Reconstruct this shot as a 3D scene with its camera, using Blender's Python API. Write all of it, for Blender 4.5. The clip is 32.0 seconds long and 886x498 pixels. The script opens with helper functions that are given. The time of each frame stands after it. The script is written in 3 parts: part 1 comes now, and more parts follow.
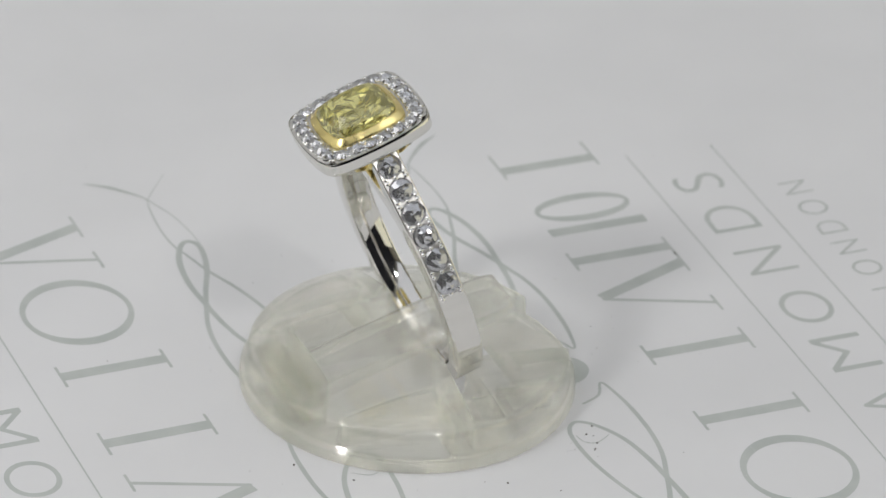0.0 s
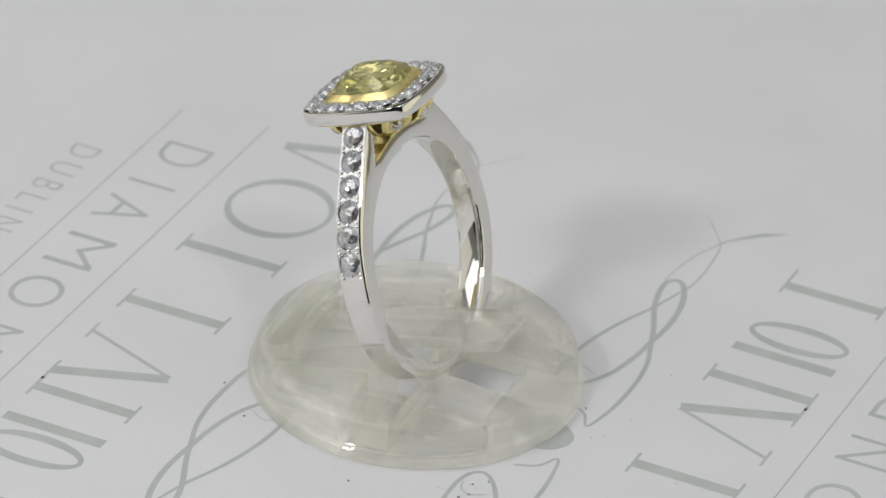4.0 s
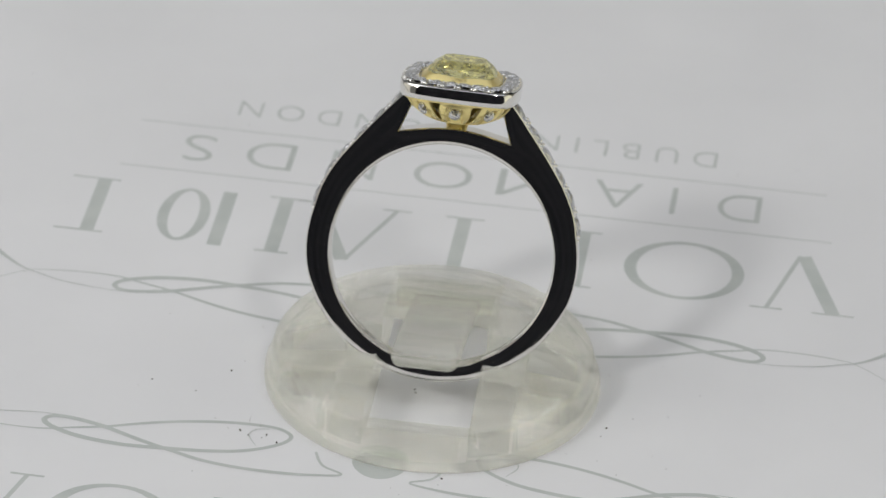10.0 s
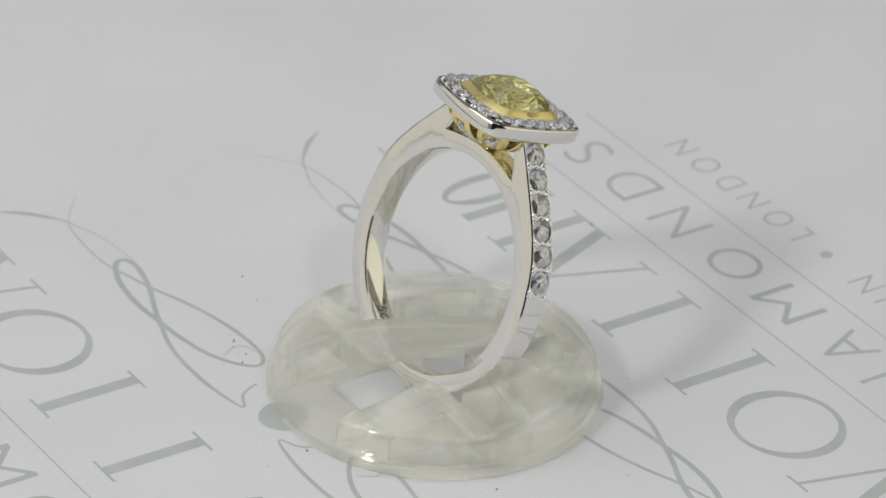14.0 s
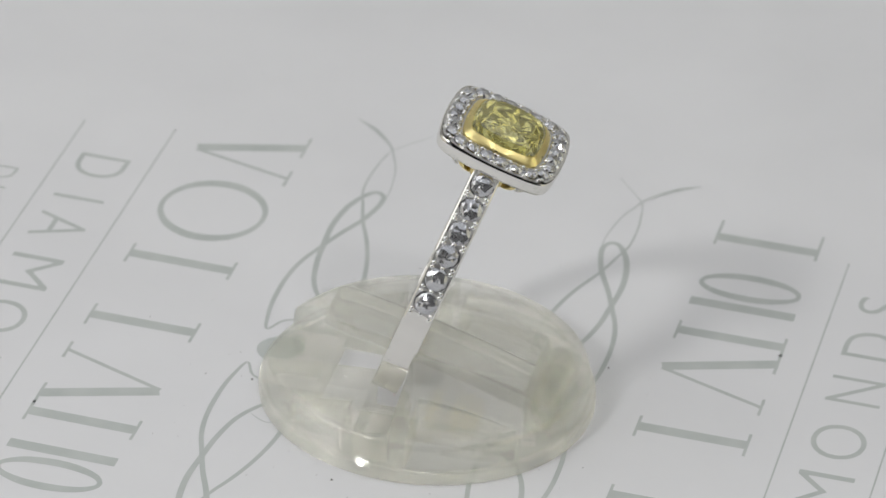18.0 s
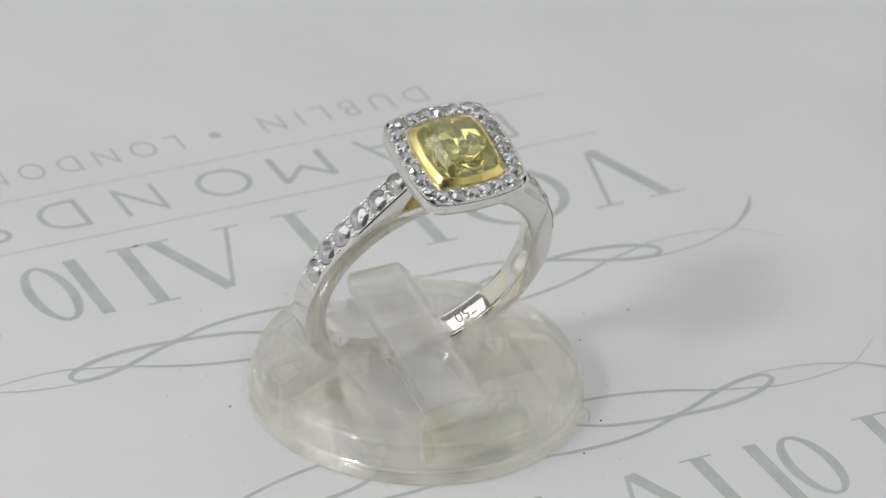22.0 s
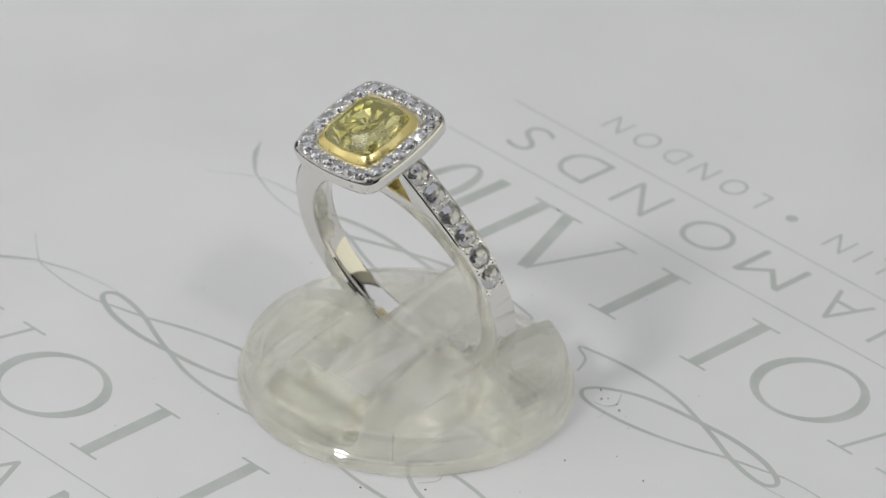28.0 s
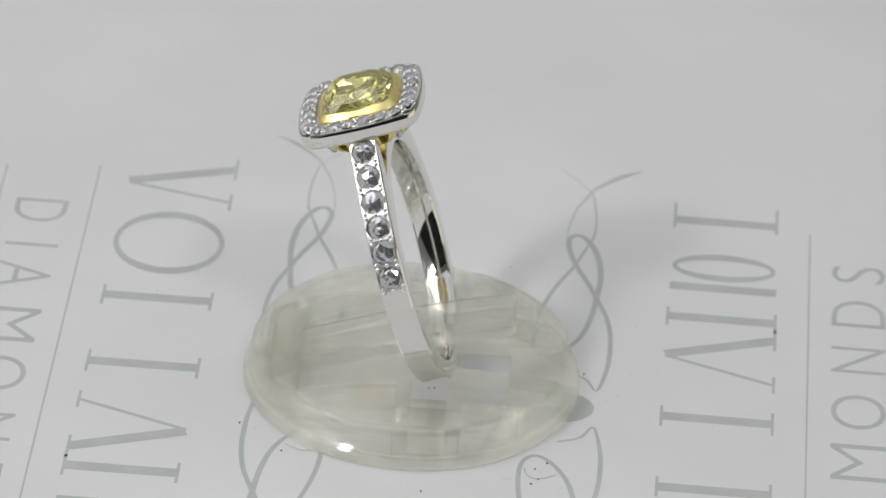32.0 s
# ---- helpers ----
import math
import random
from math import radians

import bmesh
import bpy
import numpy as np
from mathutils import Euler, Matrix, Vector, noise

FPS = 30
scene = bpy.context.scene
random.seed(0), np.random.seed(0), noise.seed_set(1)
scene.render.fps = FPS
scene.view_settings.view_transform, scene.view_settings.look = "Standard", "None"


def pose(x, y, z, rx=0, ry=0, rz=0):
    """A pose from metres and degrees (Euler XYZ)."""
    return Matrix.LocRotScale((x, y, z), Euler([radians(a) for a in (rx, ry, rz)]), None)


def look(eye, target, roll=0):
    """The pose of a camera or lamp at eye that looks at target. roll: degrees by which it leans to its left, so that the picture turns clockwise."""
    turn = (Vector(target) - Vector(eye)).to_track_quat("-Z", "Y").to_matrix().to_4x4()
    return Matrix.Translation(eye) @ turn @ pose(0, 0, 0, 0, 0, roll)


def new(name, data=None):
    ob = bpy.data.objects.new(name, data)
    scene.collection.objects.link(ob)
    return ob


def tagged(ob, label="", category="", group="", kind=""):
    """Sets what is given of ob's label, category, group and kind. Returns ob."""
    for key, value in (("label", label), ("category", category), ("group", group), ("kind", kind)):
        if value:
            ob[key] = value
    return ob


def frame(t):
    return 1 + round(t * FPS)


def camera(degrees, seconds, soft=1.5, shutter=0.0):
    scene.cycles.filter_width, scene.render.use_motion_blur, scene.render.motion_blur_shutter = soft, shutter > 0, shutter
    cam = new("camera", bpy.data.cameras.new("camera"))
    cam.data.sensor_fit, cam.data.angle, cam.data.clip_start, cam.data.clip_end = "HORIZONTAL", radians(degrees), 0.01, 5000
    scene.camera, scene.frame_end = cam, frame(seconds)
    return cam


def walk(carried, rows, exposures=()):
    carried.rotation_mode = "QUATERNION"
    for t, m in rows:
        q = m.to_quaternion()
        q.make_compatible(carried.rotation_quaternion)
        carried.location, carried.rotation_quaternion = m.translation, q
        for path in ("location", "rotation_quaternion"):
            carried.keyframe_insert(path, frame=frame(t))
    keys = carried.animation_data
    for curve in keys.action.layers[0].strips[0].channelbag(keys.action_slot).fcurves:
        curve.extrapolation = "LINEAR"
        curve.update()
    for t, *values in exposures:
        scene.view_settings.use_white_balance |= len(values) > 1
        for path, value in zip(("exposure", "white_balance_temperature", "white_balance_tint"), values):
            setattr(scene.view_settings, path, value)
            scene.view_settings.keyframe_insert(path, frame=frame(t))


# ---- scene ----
MM = 0.001
TURN = 360.0 / 29.8          # degrees a second, clockwise seen from above

# ---- camera: a long lens on a stand, it does not move ----
cam = camera(10.355, 32.0, soft=1.5)
cam.data.dof.use_dof = True
cam.data.dof.focus_distance = 0.366
cam.data.dof.aperture_fstop = 75.0
EYE = Vector((0.0, -0.320, 0.20487))
AHEAD = Vector((0.00308357, 0.85703443, -0.51524992))
CAM = look(EYE, EYE + AHEAD * 0.4, 3.3375)
walk(cam, [(0.0, CAM), (32.0, CAM)], [(0.0, 0.0), (32.0, 0.0)])

# ---- world and lamps ----
world = bpy.data.worlds.new("world")
scene.world = world
world.use_nodes = True
world.node_tree.nodes["Background"].inputs["Color"].default_value = (0.8, 0.82, 0.85, 1)
world.node_tree.nodes["Background"].inputs["Strength"].default_value = 0.05


def lamp(name, eye, target, size, watts, colour, size_y=None):
    data = bpy.data.lights.new(name, "AREA")
    data.energy, data.color = watts, colour
    data.shape, data.size, data.size_y = "RECTANGLE", size, size_y or size
    ob = new(name, data)
    ob.matrix_world = look(eye, target)
    return ob


lamp("key_lamp", (-0.296, -0.30, 0.346), (0, 0, 0.01), 0.06, 0.66, (1.0, 0.985, 0.965))
# added broad fill, no known source: makes the card fall off to the right
lamp("added_soft_fill", (-0.42, -0.12, 0.48), (0, 0, 0.01), 0.45, 0.90, (1.0, 0.985, 0.965))
# two unseen glowing panels, added for the cream and taupe reflections on the band
lamp("right_glow_panel", (0.62, -0.165, 0.13), (0, -0.165, 0.06), 0.85, 0.82, (0.98, 0.96, 0.78), 0.48)
lamp("left_glow_panel", (-0.66, -0.06, 0.13), (0, -0.06, 0.06), 0.78, 0.36, (1.0, 0.96, 0.82), 0.34)
lamp("right_key_lamp", (0.19, -0.37, 0.53), (0, 0, 0.01), 0.05, 0.44, (1.0, 0.98, 0.95))
lamp("ceiling_lamp", (0.3, 0.2, 1.62), (0.3, 0.2, 0), 2.4, 9.8, (0.885, 0.915, 1.0))


# ---- materials ----
def material(name):
    m = bpy.data.materials.new(name)
    m.use_nodes = True
    nt = m.node_tree
    return m, nt, nt.nodes["Principled BSDF"], nt.nodes["Material Output"]


def noise_ramp(nt, scale, lo, hi, detail=6.0, p0=0.35, p1=0.65):
    co = nt.nodes.new("ShaderNodeTexCoord")
    no = nt.nodes.new("ShaderNodeTexNoise")
    no.inputs["Scale"].default_value, no.inputs["Detail"].default_value = scale, detail
    ra = nt.nodes.new("ShaderNodeValToRGB")
    ra.color_ramp.elements[0].position, ra.color_ramp.elements[1].position = p0, p1
    ra.color_ramp.elements[0].color, ra.color_ramp.elements[1].color = (*lo, 1), (*hi, 1)
    nt.links.new(co.outputs["Object"], no.inputs["Vector"])
    nt.links.new(no.outputs["Fac"], ra.inputs["Fac"])
    return ra, no


def add_bump(nt, bsdf, source, strength, distance):
    b = nt.nodes.new("ShaderNodeBump")
    b.inputs["Strength"].default_value, b.inputs["Distance"].default_value = strength, distance
    nt.links.new(source.outputs[0], b.inputs["Height"])
    nt.links.new(b.outputs["Normal"], bsdf.inputs["Normal"])


def plain(name, lo, hi, rough, scale=20.0, metal=0.0, bump=0.0, dist=0.001):
    m, nt, b, _ = material(name)
    ra, no = noise_ramp(nt, scale, lo, hi)
    nt.links.new(ra.outputs["Color"], b.inputs["Base Color"])
    b.inputs["Roughness"].default_value, b.inputs["Metallic"].default_value = rough, metal
    if bump:
        add_bump(nt, b, no, bump, dist)
    return m


def metal(name, colour, rough, wavy=0.05):
    m, nt, b, _ = material(name)
    b.inputs["Base Color"].default_value = (*colour, 1)
    b.inputs["Metallic"].default_value = 1.0
    ra, no = noise_ramp(nt, 900.0, (rough * 0.7,) * 3, (rough * 1.5,) * 3)
    nt.links.new(ra.outputs["Color"], b.inputs["Roughness"])
    wave = nt.nodes.new("ShaderNodeTexNoise")
    wave.inputs["Scale"].default_value, wave.inputs["Detail"].default_value = 260.0, 2.0
    co = nt.nodes.new("ShaderNodeTexCoord")
    nt.links.new(co.outputs["Object"], wave.inputs["Vector"])
    add_bump(nt, b, wave, wavy, 0.0004)
    return m


def glass(name, colour, ior, gleam=0.0, body=0.0, inner=(1, 1, 1)):
    """A cut stone: clear refraction with some plain facet shine over it."""
    m, nt, b, out = material(name)
    nt.nodes.remove(b)
    g = nt.nodes.new("ShaderNodeBsdfGlass")
    g.inputs["Color"].default_value, g.inputs["IOR"].default_value = (*colour, 1), ior
    g.inputs["Roughness"].default_value = 0.0
    s = nt.nodes.new("ShaderNodeBsdfGlossy")
    s.inputs["Color"].default_value, s.inputs["Roughness"].default_value = (0.94, 0.95, 0.99, 1), 0.02
    mix = nt.nodes.new("ShaderNodeMixShader")
    mix.inputs[0].default_value = gleam
    nt.links.new(g.outputs[0], mix.inputs[1])
    nt.links.new(s.outputs[0], mix.inputs[2])
    d = nt.nodes.new("ShaderNodeBsdfTranslucent")
    d.inputs["Color"].default_value = (*inner, 1)
    d2 = nt.nodes.new("ShaderNodeBsdfDiffuse")
    d2.inputs["Color"].default_value = (*inner, 1)
    both, last = nt.nodes.new("ShaderNodeMixShader"), nt.nodes.new("ShaderNodeMixShader")
    both.inputs[0].default_value, last.inputs[0].default_value = 0.6, body
    nt.links.new(d.outputs[0], both.inputs[1])
    nt.links.new(d2.outputs[0], both.inputs[2])
    nt.links.new(mix.outputs[0], last.inputs[1])
    nt.links.new(both.outputs[0], last.inputs[2])
    nt.links.new(last.outputs[0], out.inputs["Surface"])
    return m


def acrylic(name, tint, bend, cloud, rough, gloss=0.025, shiny=1.0):
    """Slightly cloudy clear plastic. bend: the share that is refracted, cloud: the share that is scattered."""
    m, nt, b, out = material(name)
    nt.nodes.remove(b)
    def node(kind, **values):
        n = nt.nodes.new(kind)
        for k, v in values.items():
            n.inputs[k].default_value = v
        return n
    def mixed(fac, one, two):
        n = nt.nodes.new("ShaderNodeMixShader")
        n.inputs[0].default_value = fac
        nt.links.new(one.outputs[0], n.inputs[1])
        nt.links.new(two.outputs[0], n.inputs[2])
        return n
    clear = node("ShaderNodeBsdfTransparent", Color=(*tint, 1))
    g = node("ShaderNodeBsdfGlass", Color=(*tint, 1), IOR=1.45, Roughness=rough)
    ra, no = noise_ramp(nt, 330.0, (rough * 0.2,) * 3, (rough * 1.8,) * 3)
    nt.links.new(ra.outputs["Color"], g.inputs["Roughness"])
    milk = mixed(0.35, node("ShaderNodeBsdfDiffuse", Color=(0.99, 0.985, 0.93, 1)), node("ShaderNodeBsdfTranslucent", Color=(0.99, 0.985, 0.92, 1)))
    body = mixed(bend, clear, g)
    body = mixed(cloud, body, milk)
    shine = node("ShaderNodeBsdfGlossy", Color=(1, 1, 1, 1), Roughness=gloss)
    fr = nt.nodes.new("ShaderNodeLayerWeight")
    fr.inputs["Blend"].default_value = 0.25
    square = nt.nodes.new("ShaderNodeMath")
    square.operation = "POWER"
    square.inputs[1].default_value = 3.0
    nt.links.new(fr.outputs["Facing"], square.inputs[0])
    power = nt.nodes.new("ShaderNodeMath")
    power.operation = "MULTIPLY_ADD"
    power.inputs[1].default_value, power.inputs[2].default_value = 0.6 * shiny, 0.08 * shiny
    nt.links.new(square.outputs[0], power.inputs[0])
    top = mixed(0.0, body, shine)
    nt.links.new(power.outputs[0], top.inputs[0])
    wave = nt.nodes.new("ShaderNodeTexNoise")
    wave.inputs["Scale"].default_value, wave.inputs["Detail"].default_value = 700.0, 6.0
    co = nt.nodes.new("ShaderNodeTexCoord")
    nt.links.new(co.outputs["Object"], wave.inputs["Vector"])
    bp = nt.nodes.new("ShaderNodeBump")
    bp.inputs["Strength"].default_value, bp.inputs["Distance"].default_value = 0.14, 0.0002
    nt.links.new(wave.outputs["Fac"], bp.inputs["Height"])
    for n in (g, shine, fr):
        nt.links.new(bp.outputs["Normal"], n.inputs["Normal"])
    nt.links.new(top.outputs[0], out.inputs["Surface"])
    return m


WHITE_GOLD = metal("white_gold", (0.80, 0.785, 0.75), 0.06, 0.045)
GRAINED_GOLD = plain("grained_white_gold", (0.74, 0.73, 0.71), (0.88, 0.875, 0.86), 0.30, 3000.0, 0.9, 0.3, 0.00005)
YELLOW_GOLD = metal("yellow_gold", (0.93, 0.79, 0.36), 0.30)
DIAMOND = glass("diamond", (1, 1, 1), 2.42, 0.42, 0.12, (0.98, 0.98, 1.0))
YELLOW_DIAMOND = glass("yellow_diamond", (1.0, 0.985, 0.72), 1.95, 0.07, 0.15, (1.0, 0.96, 0.46))
PAVILION = metal("inner_facets", (0.97, 0.97, 0.975), 0.004)
YELLOW_PAVILION = metal("yellow_inner_facets", (1.0, 0.975, 0.76), 0.004)
BRIGHT_BEAD = metal("bright_bead", (0.96, 0.955, 0.945), 0.14)
ACRYLIC = acrylic("acrylic", (0.998, 0.998, 0.976), 0.42, 0.05, 0.006, 0.02, 0.6)
FROSTED = acrylic("frosted_acrylic", (0.99, 0.99, 0.975), 0.40, 0.12, 0.06, 0.05, 0.7)
PAPER = plain("card", (0.750, 0.755, 0.772), (0.790, 0.795, 0.812), 0.62, 45.0, 0, 0.08, 0.0001)
INK = plain("grey_green_ink", (0.49, 0.525, 0.51), (0.55, 0.58, 0.565), 0.6, 300.0)
DIRT = plain("dust", (0.07, 0.06, 0.055), (0.16, 0.14, 0.12), 0.9, 900.0)
ENGRAVED = plain("engraved_mark", (0.10, 0.095, 0.085), (0.2, 0.19, 0.17), 0.5, 900.0, 0.6)
FIBRE = plain("red_fibre", (0.35, 0.06, 0.03), (0.5, 0.12, 0.06), 0.8, 900.0)
TABLE = plain("table_laminate", (0.70, 0.69, 0.66), (0.76, 0.75, 0.72), 0.5, 8.0)
CREAM = plain("cream_wall_paint", (0.74, 0.68, 0.50), (0.80, 0.74, 0.56), 0.8, 3.0, 0, 0.1)
WHITE = plain("white_wall_paint", (0.76, 0.76, 0.75), (0.82, 0.82, 0.81), 0.8, 3.0, 0, 0.1)
# near-black surface of the added south wall, seen only as reflection
DARK = plain("dark_reflection_wall", (0.016, 0.016, 0.022), (0.036, 0.036, 0.046), 0.9, 6.0)


# ---- helpers ----
def finish(bm, smooth=None):
    me = bpy.data.meshes.new("mesh")
    bm.normal_update()
    bm.to_mesh(me)
    bm.free()
    if smooth is not None:
        me.shade_smooth()
        me.set_sharp_from_angle(angle=radians(smooth))
    return me


def part(name, bm, mat, parent=None, label="", smooth=None, m=None):
    me = bm if isinstance(bm, bpy.types.Mesh) else finish(bm, smooth)
    if not me.materials:
        me.materials.append(mat)
    ob = new(name, me)
    ob.parent = parent
    if m is not None:
        ob.matrix_basis = m
    if label:
        ob["label"] = label
    return ob


def thing(name, label, category, m=None, kind=""):
    ob = tagged(new(name), label, category, kind=kind)
    ob.empty_display_size = 0.005
    if m is not None:
        ob.matrix_basis = m
    return ob


def box(bm, x0, x1, y0, y1, z0, z1, u=MM):
    r = bmesh.ops.create_cube(bm, size=1.0)
    for v in r["verts"]:
        v.co = Vector(((x0 if v.co.x < 0 else x1) * u, (y0 if v.co.y < 0 else y1) * u, (z0 if v.co.z < 0 else z1) * u))
    return r["verts"]


def bevel(bm, width, seg=2, least=30):
    es = [e for e in bm.edges if len(e.link_faces) == 2 and e.calc_face_angle(0) > radians(least)]
    bmesh.ops.bevel(bm, geom=es, offset=width * MM, segments=seg, profile=0.5, affect="EDGES", clamp_overlap=True)


def revolve(profile, n=96, closed=True):
    """Turn an (r, z) outline in mm about the z axis."""
    bm = bmesh.new()
    rings = [[bm.verts.new((r * math.cos(a) * MM, r * math.sin(a) * MM, z * MM)) for r, z in profile]
             for a in (2 * math.pi * i / n for i in range(n))]
    k = len(profile)
    for i in range(n):
        for j in range(k if closed else k - 1):
            a, b = rings[i], rings[(i + 1) % n]
            bm.faces.new((a[j], b[j], b[(j + 1) % k], a[(j + 1) % k]))
    bmesh.ops.recalc_face_normals(bm, faces=bm.faces)
    return bm


def loft(loops, cap=True):
    """Skin closed loops of points in mm."""
    bm = bmesh.new()
    rows = [[bm.verts.new(Vector(p) * MM) for p in loop] for loop in loops]
    n = len(rows[0])
    for a, b in zip(rows, rows[1:]):
        for i in range(n):
            bm.faces.new((a[i], a[(i + 1) % n], b[(i + 1) % n], b[i]))
    if cap:
        bm.faces.new(rows[0][::-1])
        bm.faces.new(rows[-1])
    bmesh.ops.recalc_face_normals(bm, faces=bm.faces)
    return bm


def extrude_outline(outline, y0, y1, hole=None):
    """A flat outline of (x, z) points in mm, with a hole, made thick along y."""
    bm = bmesh.new()
    for loop in (outline, hole or []):
        loop = [p for i, p in enumerate(loop) if math.dist(p, loop[i - 1]) > 0.03]
        vs = [bm.verts.new((x * MM, y0 * MM, z * MM)) for x, z in loop]
        for i in range(len(vs)):
            bm.edges.new((vs[i], vs[(i + 1) % len(vs)]))
    bmesh.ops.triangle_fill(bm, use_beauty=True, edges=bm.edges[:])
    r = bmesh.ops.extrude_face_region(bm, geom=bm.faces[:])
    for v in r["geom"]:
        if isinstance(v, bmesh.types.BMVert):
            v.co.y = y1 * MM
    bmesh.ops.recalc_face_normals(bm, faces=bm.faces)
    return bm


def cushion(half, n=48, power=4.6, z=0.0, bulge=0.028):
    pts = []
    for i in range(n):
        a = 2 * math.pi * (i + 0.5) / n
        c, s = math.cos(a), math.sin(a)
        r = half / (abs(c) ** power + abs(s) ** power) ** (1 / power) * (1 + bulge * math.cos(4 * a))
        pts.append((r * c * 0.978, r * s * 1.03, z))
    return pts


def pillow(half, n, z, bow=0.115, p=13.0):
    """A square with bowed sides and small round corners."""
    pts = []
    big = (1 + bow * bow) / (2 * bow)
    def reach(c, s):
        d = big - 1
        return -d * c + math.sqrt(max(0.0, d * d * c * c - d * d + big * big))
    for i in range(n):
        a = 2 * math.pi * (i + 0.5) / n
        c, s = math.cos(a), math.sin(a)
        r = half * (reach(abs(c), s) ** -p + reach(abs(s), c) ** -p) ** (-1 / p)
        pts.append((r * c * 0.978, r * s * 1.03, z))
    return pts


# ---- setting: a table in a closed room ----
def room():
    t = new("table_top", finish(_boxes([(-205, 205, -205, 480, -30.4, -0.4)])))
    t.data.materials.append(TABLE)
    tagged(t, "plain pale laminate table top under the printed sheet", "table", kind="structure")
    for name, mat, b, label in (
            ("wall_east", CREAM, (1600, 1680, -1300, 1800, -750, 1700), "cream painted wall"),
            ("wall_west", WHITE, (-1030, -950, -1300, 1800, -750, 1700), "white painted wall"),
            ("wall_north", WHITE, (-1030, 1600, 1800, 1880, -750, 1700), "white painted wall"),
            # the dark south wall is added so the band's flat side mirrors black
            ("wall_south", DARK, (-1030, 1600, -1380, -1300, -750, 1700), "unseen dark wall added to give the band its black reflection"),
            # unseen reflector, added to send more light into the clear plastic
            ("back_panel", WHITE, (-420, 420, 480, 500, -30.4, 900), "unseen white reflector added behind the table to brighten the stand"),
            ("floor", WHITE, (-1030, 1680, -1380, 1880, -830, -750), "white floor"),
            ("ceiling", WHITE, (-1030, 1680, -1380, 1880, 1700, 1780), "white ceiling")):
        ob = new(name, finish(_boxes([b])))
        ob.data.materials.append(mat)
        tagged(ob, label, name.split("_")[0] if "panel" not in name else "panel", kind="structure")


def _boxes(bs):
    bm = bmesh.new()
    for b in bs:
        box(bm, *b)
    return bm


room()

# ---- the printed sheet ----
PRINT = pose(0, 0, 0, 0, 0, 5.85)


def ribbon(points, widths, z, closed=False):
    """A flat stroke through (x, y) points in mm, with a width at each."""
    bm = bmesh.new()
    n, per = len(points), 6
    pts, ws = [], []
    for i in range(n - 1):
        p0, p1, p2, p3 = (Vector(points[max(0, min(n - 1, k))]) for k in (i - 1, i, i + 1, i + 2))
        for j in range(per + (i == n - 2)):
            t = j / per
            pts.append(0.5 * ((2 * p1) + (p2 - p0) * t + (2 * p0 - 5 * p1 + 4 * p2 - p3) * t * t + (3 * p1 - p0 - 3 * p2 + p3) * t ** 3))
            ws.append(widths[i] * (1 - t) + widths[i + 1] * t)
    last = None
    for i, (p, wd) in enumerate(zip(pts, ws)):
        d = (pts[min(i + 1, len(pts) - 1)] - pts[max(i - 1, 0)]).normalized()
        s = Vector((-d.y, d.x)) * wd / 2
        rise = z + 0.014 * i / len(pts)
        pair = [bm.verts.new((*((p + k * s) * MM), rise * MM)) for k in (1, -1)]
        if last:
            bm.faces.new((last[0], last[1], pair[1], pair[0]))
        last = pair
    bmesh.ops.recalc_face_normals(bm, faces=bm.faces)
    return bm


def strokes(polys, z):
    bm = bmesh.new()
    for i, poly in enumerate(polys):
        rise = z + 0.002 * (i % 7)
        bm.faces.new([bm.verts.new((x * MM, y * MM, rise * MM)) for x, y in poly])
    for f in bm.faces:
        if f.normal.z < 0:
            f.normal_flip()
    return bm


def bar(x0, y0, x1, y1, wd):
    d = Vector((x1 - x0, y1 - y0)).normalized()
    s = Vector((-d.y, d.x)) * wd / 2
    return [(x0 + s.x, y0 + s.y), (x1 + s.x, y1 + s.y), (x1 - s.x, y1 - s.y), (x0 - s.x, y0 - s.y)]


def oval(cx, cy, rx, ry, wide, thin, n=48):
    out = []
    for i in range(n):
        q = []
        for k in (i, i + 1):
            a = 2 * math.pi * k / n
            q.append((a, rx, ry))
        (a, _, _), (b, _, _) = q
        out.append([(cx + rx * math.cos(a), cy + ry * math.sin(a)), (cx + rx * math.cos(b), cy + ry * math.sin(b)),
                    (cx + (rx - wide) * math.cos(b), cy + (ry - thin) * math.sin(b)), (cx + (rx - wide) * math.cos(a), cy + (ry - thin) * math.sin(a))])
    return out


def word(text, x0, x1, top, bottom, parent, m, label, gap=1.0):
    """Letters between two ends, their tops towards the stand."""
    cu = bpy.data.curves.new("word", "FONT")
    cu.body, cu.size, cu.space_character, cu.resolution_u, cu.offset = text, 1.0, gap, 6, -0.012
    tmp = bpy.data.objects.new("tmp", cu)
    scene.collection.objects.link(tmp)
    bpy.context.view_layer.update()
    me = bpy.data.meshes.new_from_object(tmp.evaluated_get(bpy.context.evaluated_depsgraph_get()))
    bpy.data.objects.remove(tmp)
    co = np.array([v.co[:] for v in me.vertices])
    lo, hi = co.min(0), co.max(0)
    for v in me.vertices:
        fx, fy = (v.co.x - lo[0]) / (hi[0] - lo[0]), (v.co.y - lo[1]) / (hi[1] - lo[1])
        v.co = Vector((x0 + (x1 - x0) * fx, bottom + (top - bottom) * fy, 0.012)) * MM
    me.materials.clear()
    return part("letter" if len(text) == 1 else "word", me, INK, parent, label, m=m)


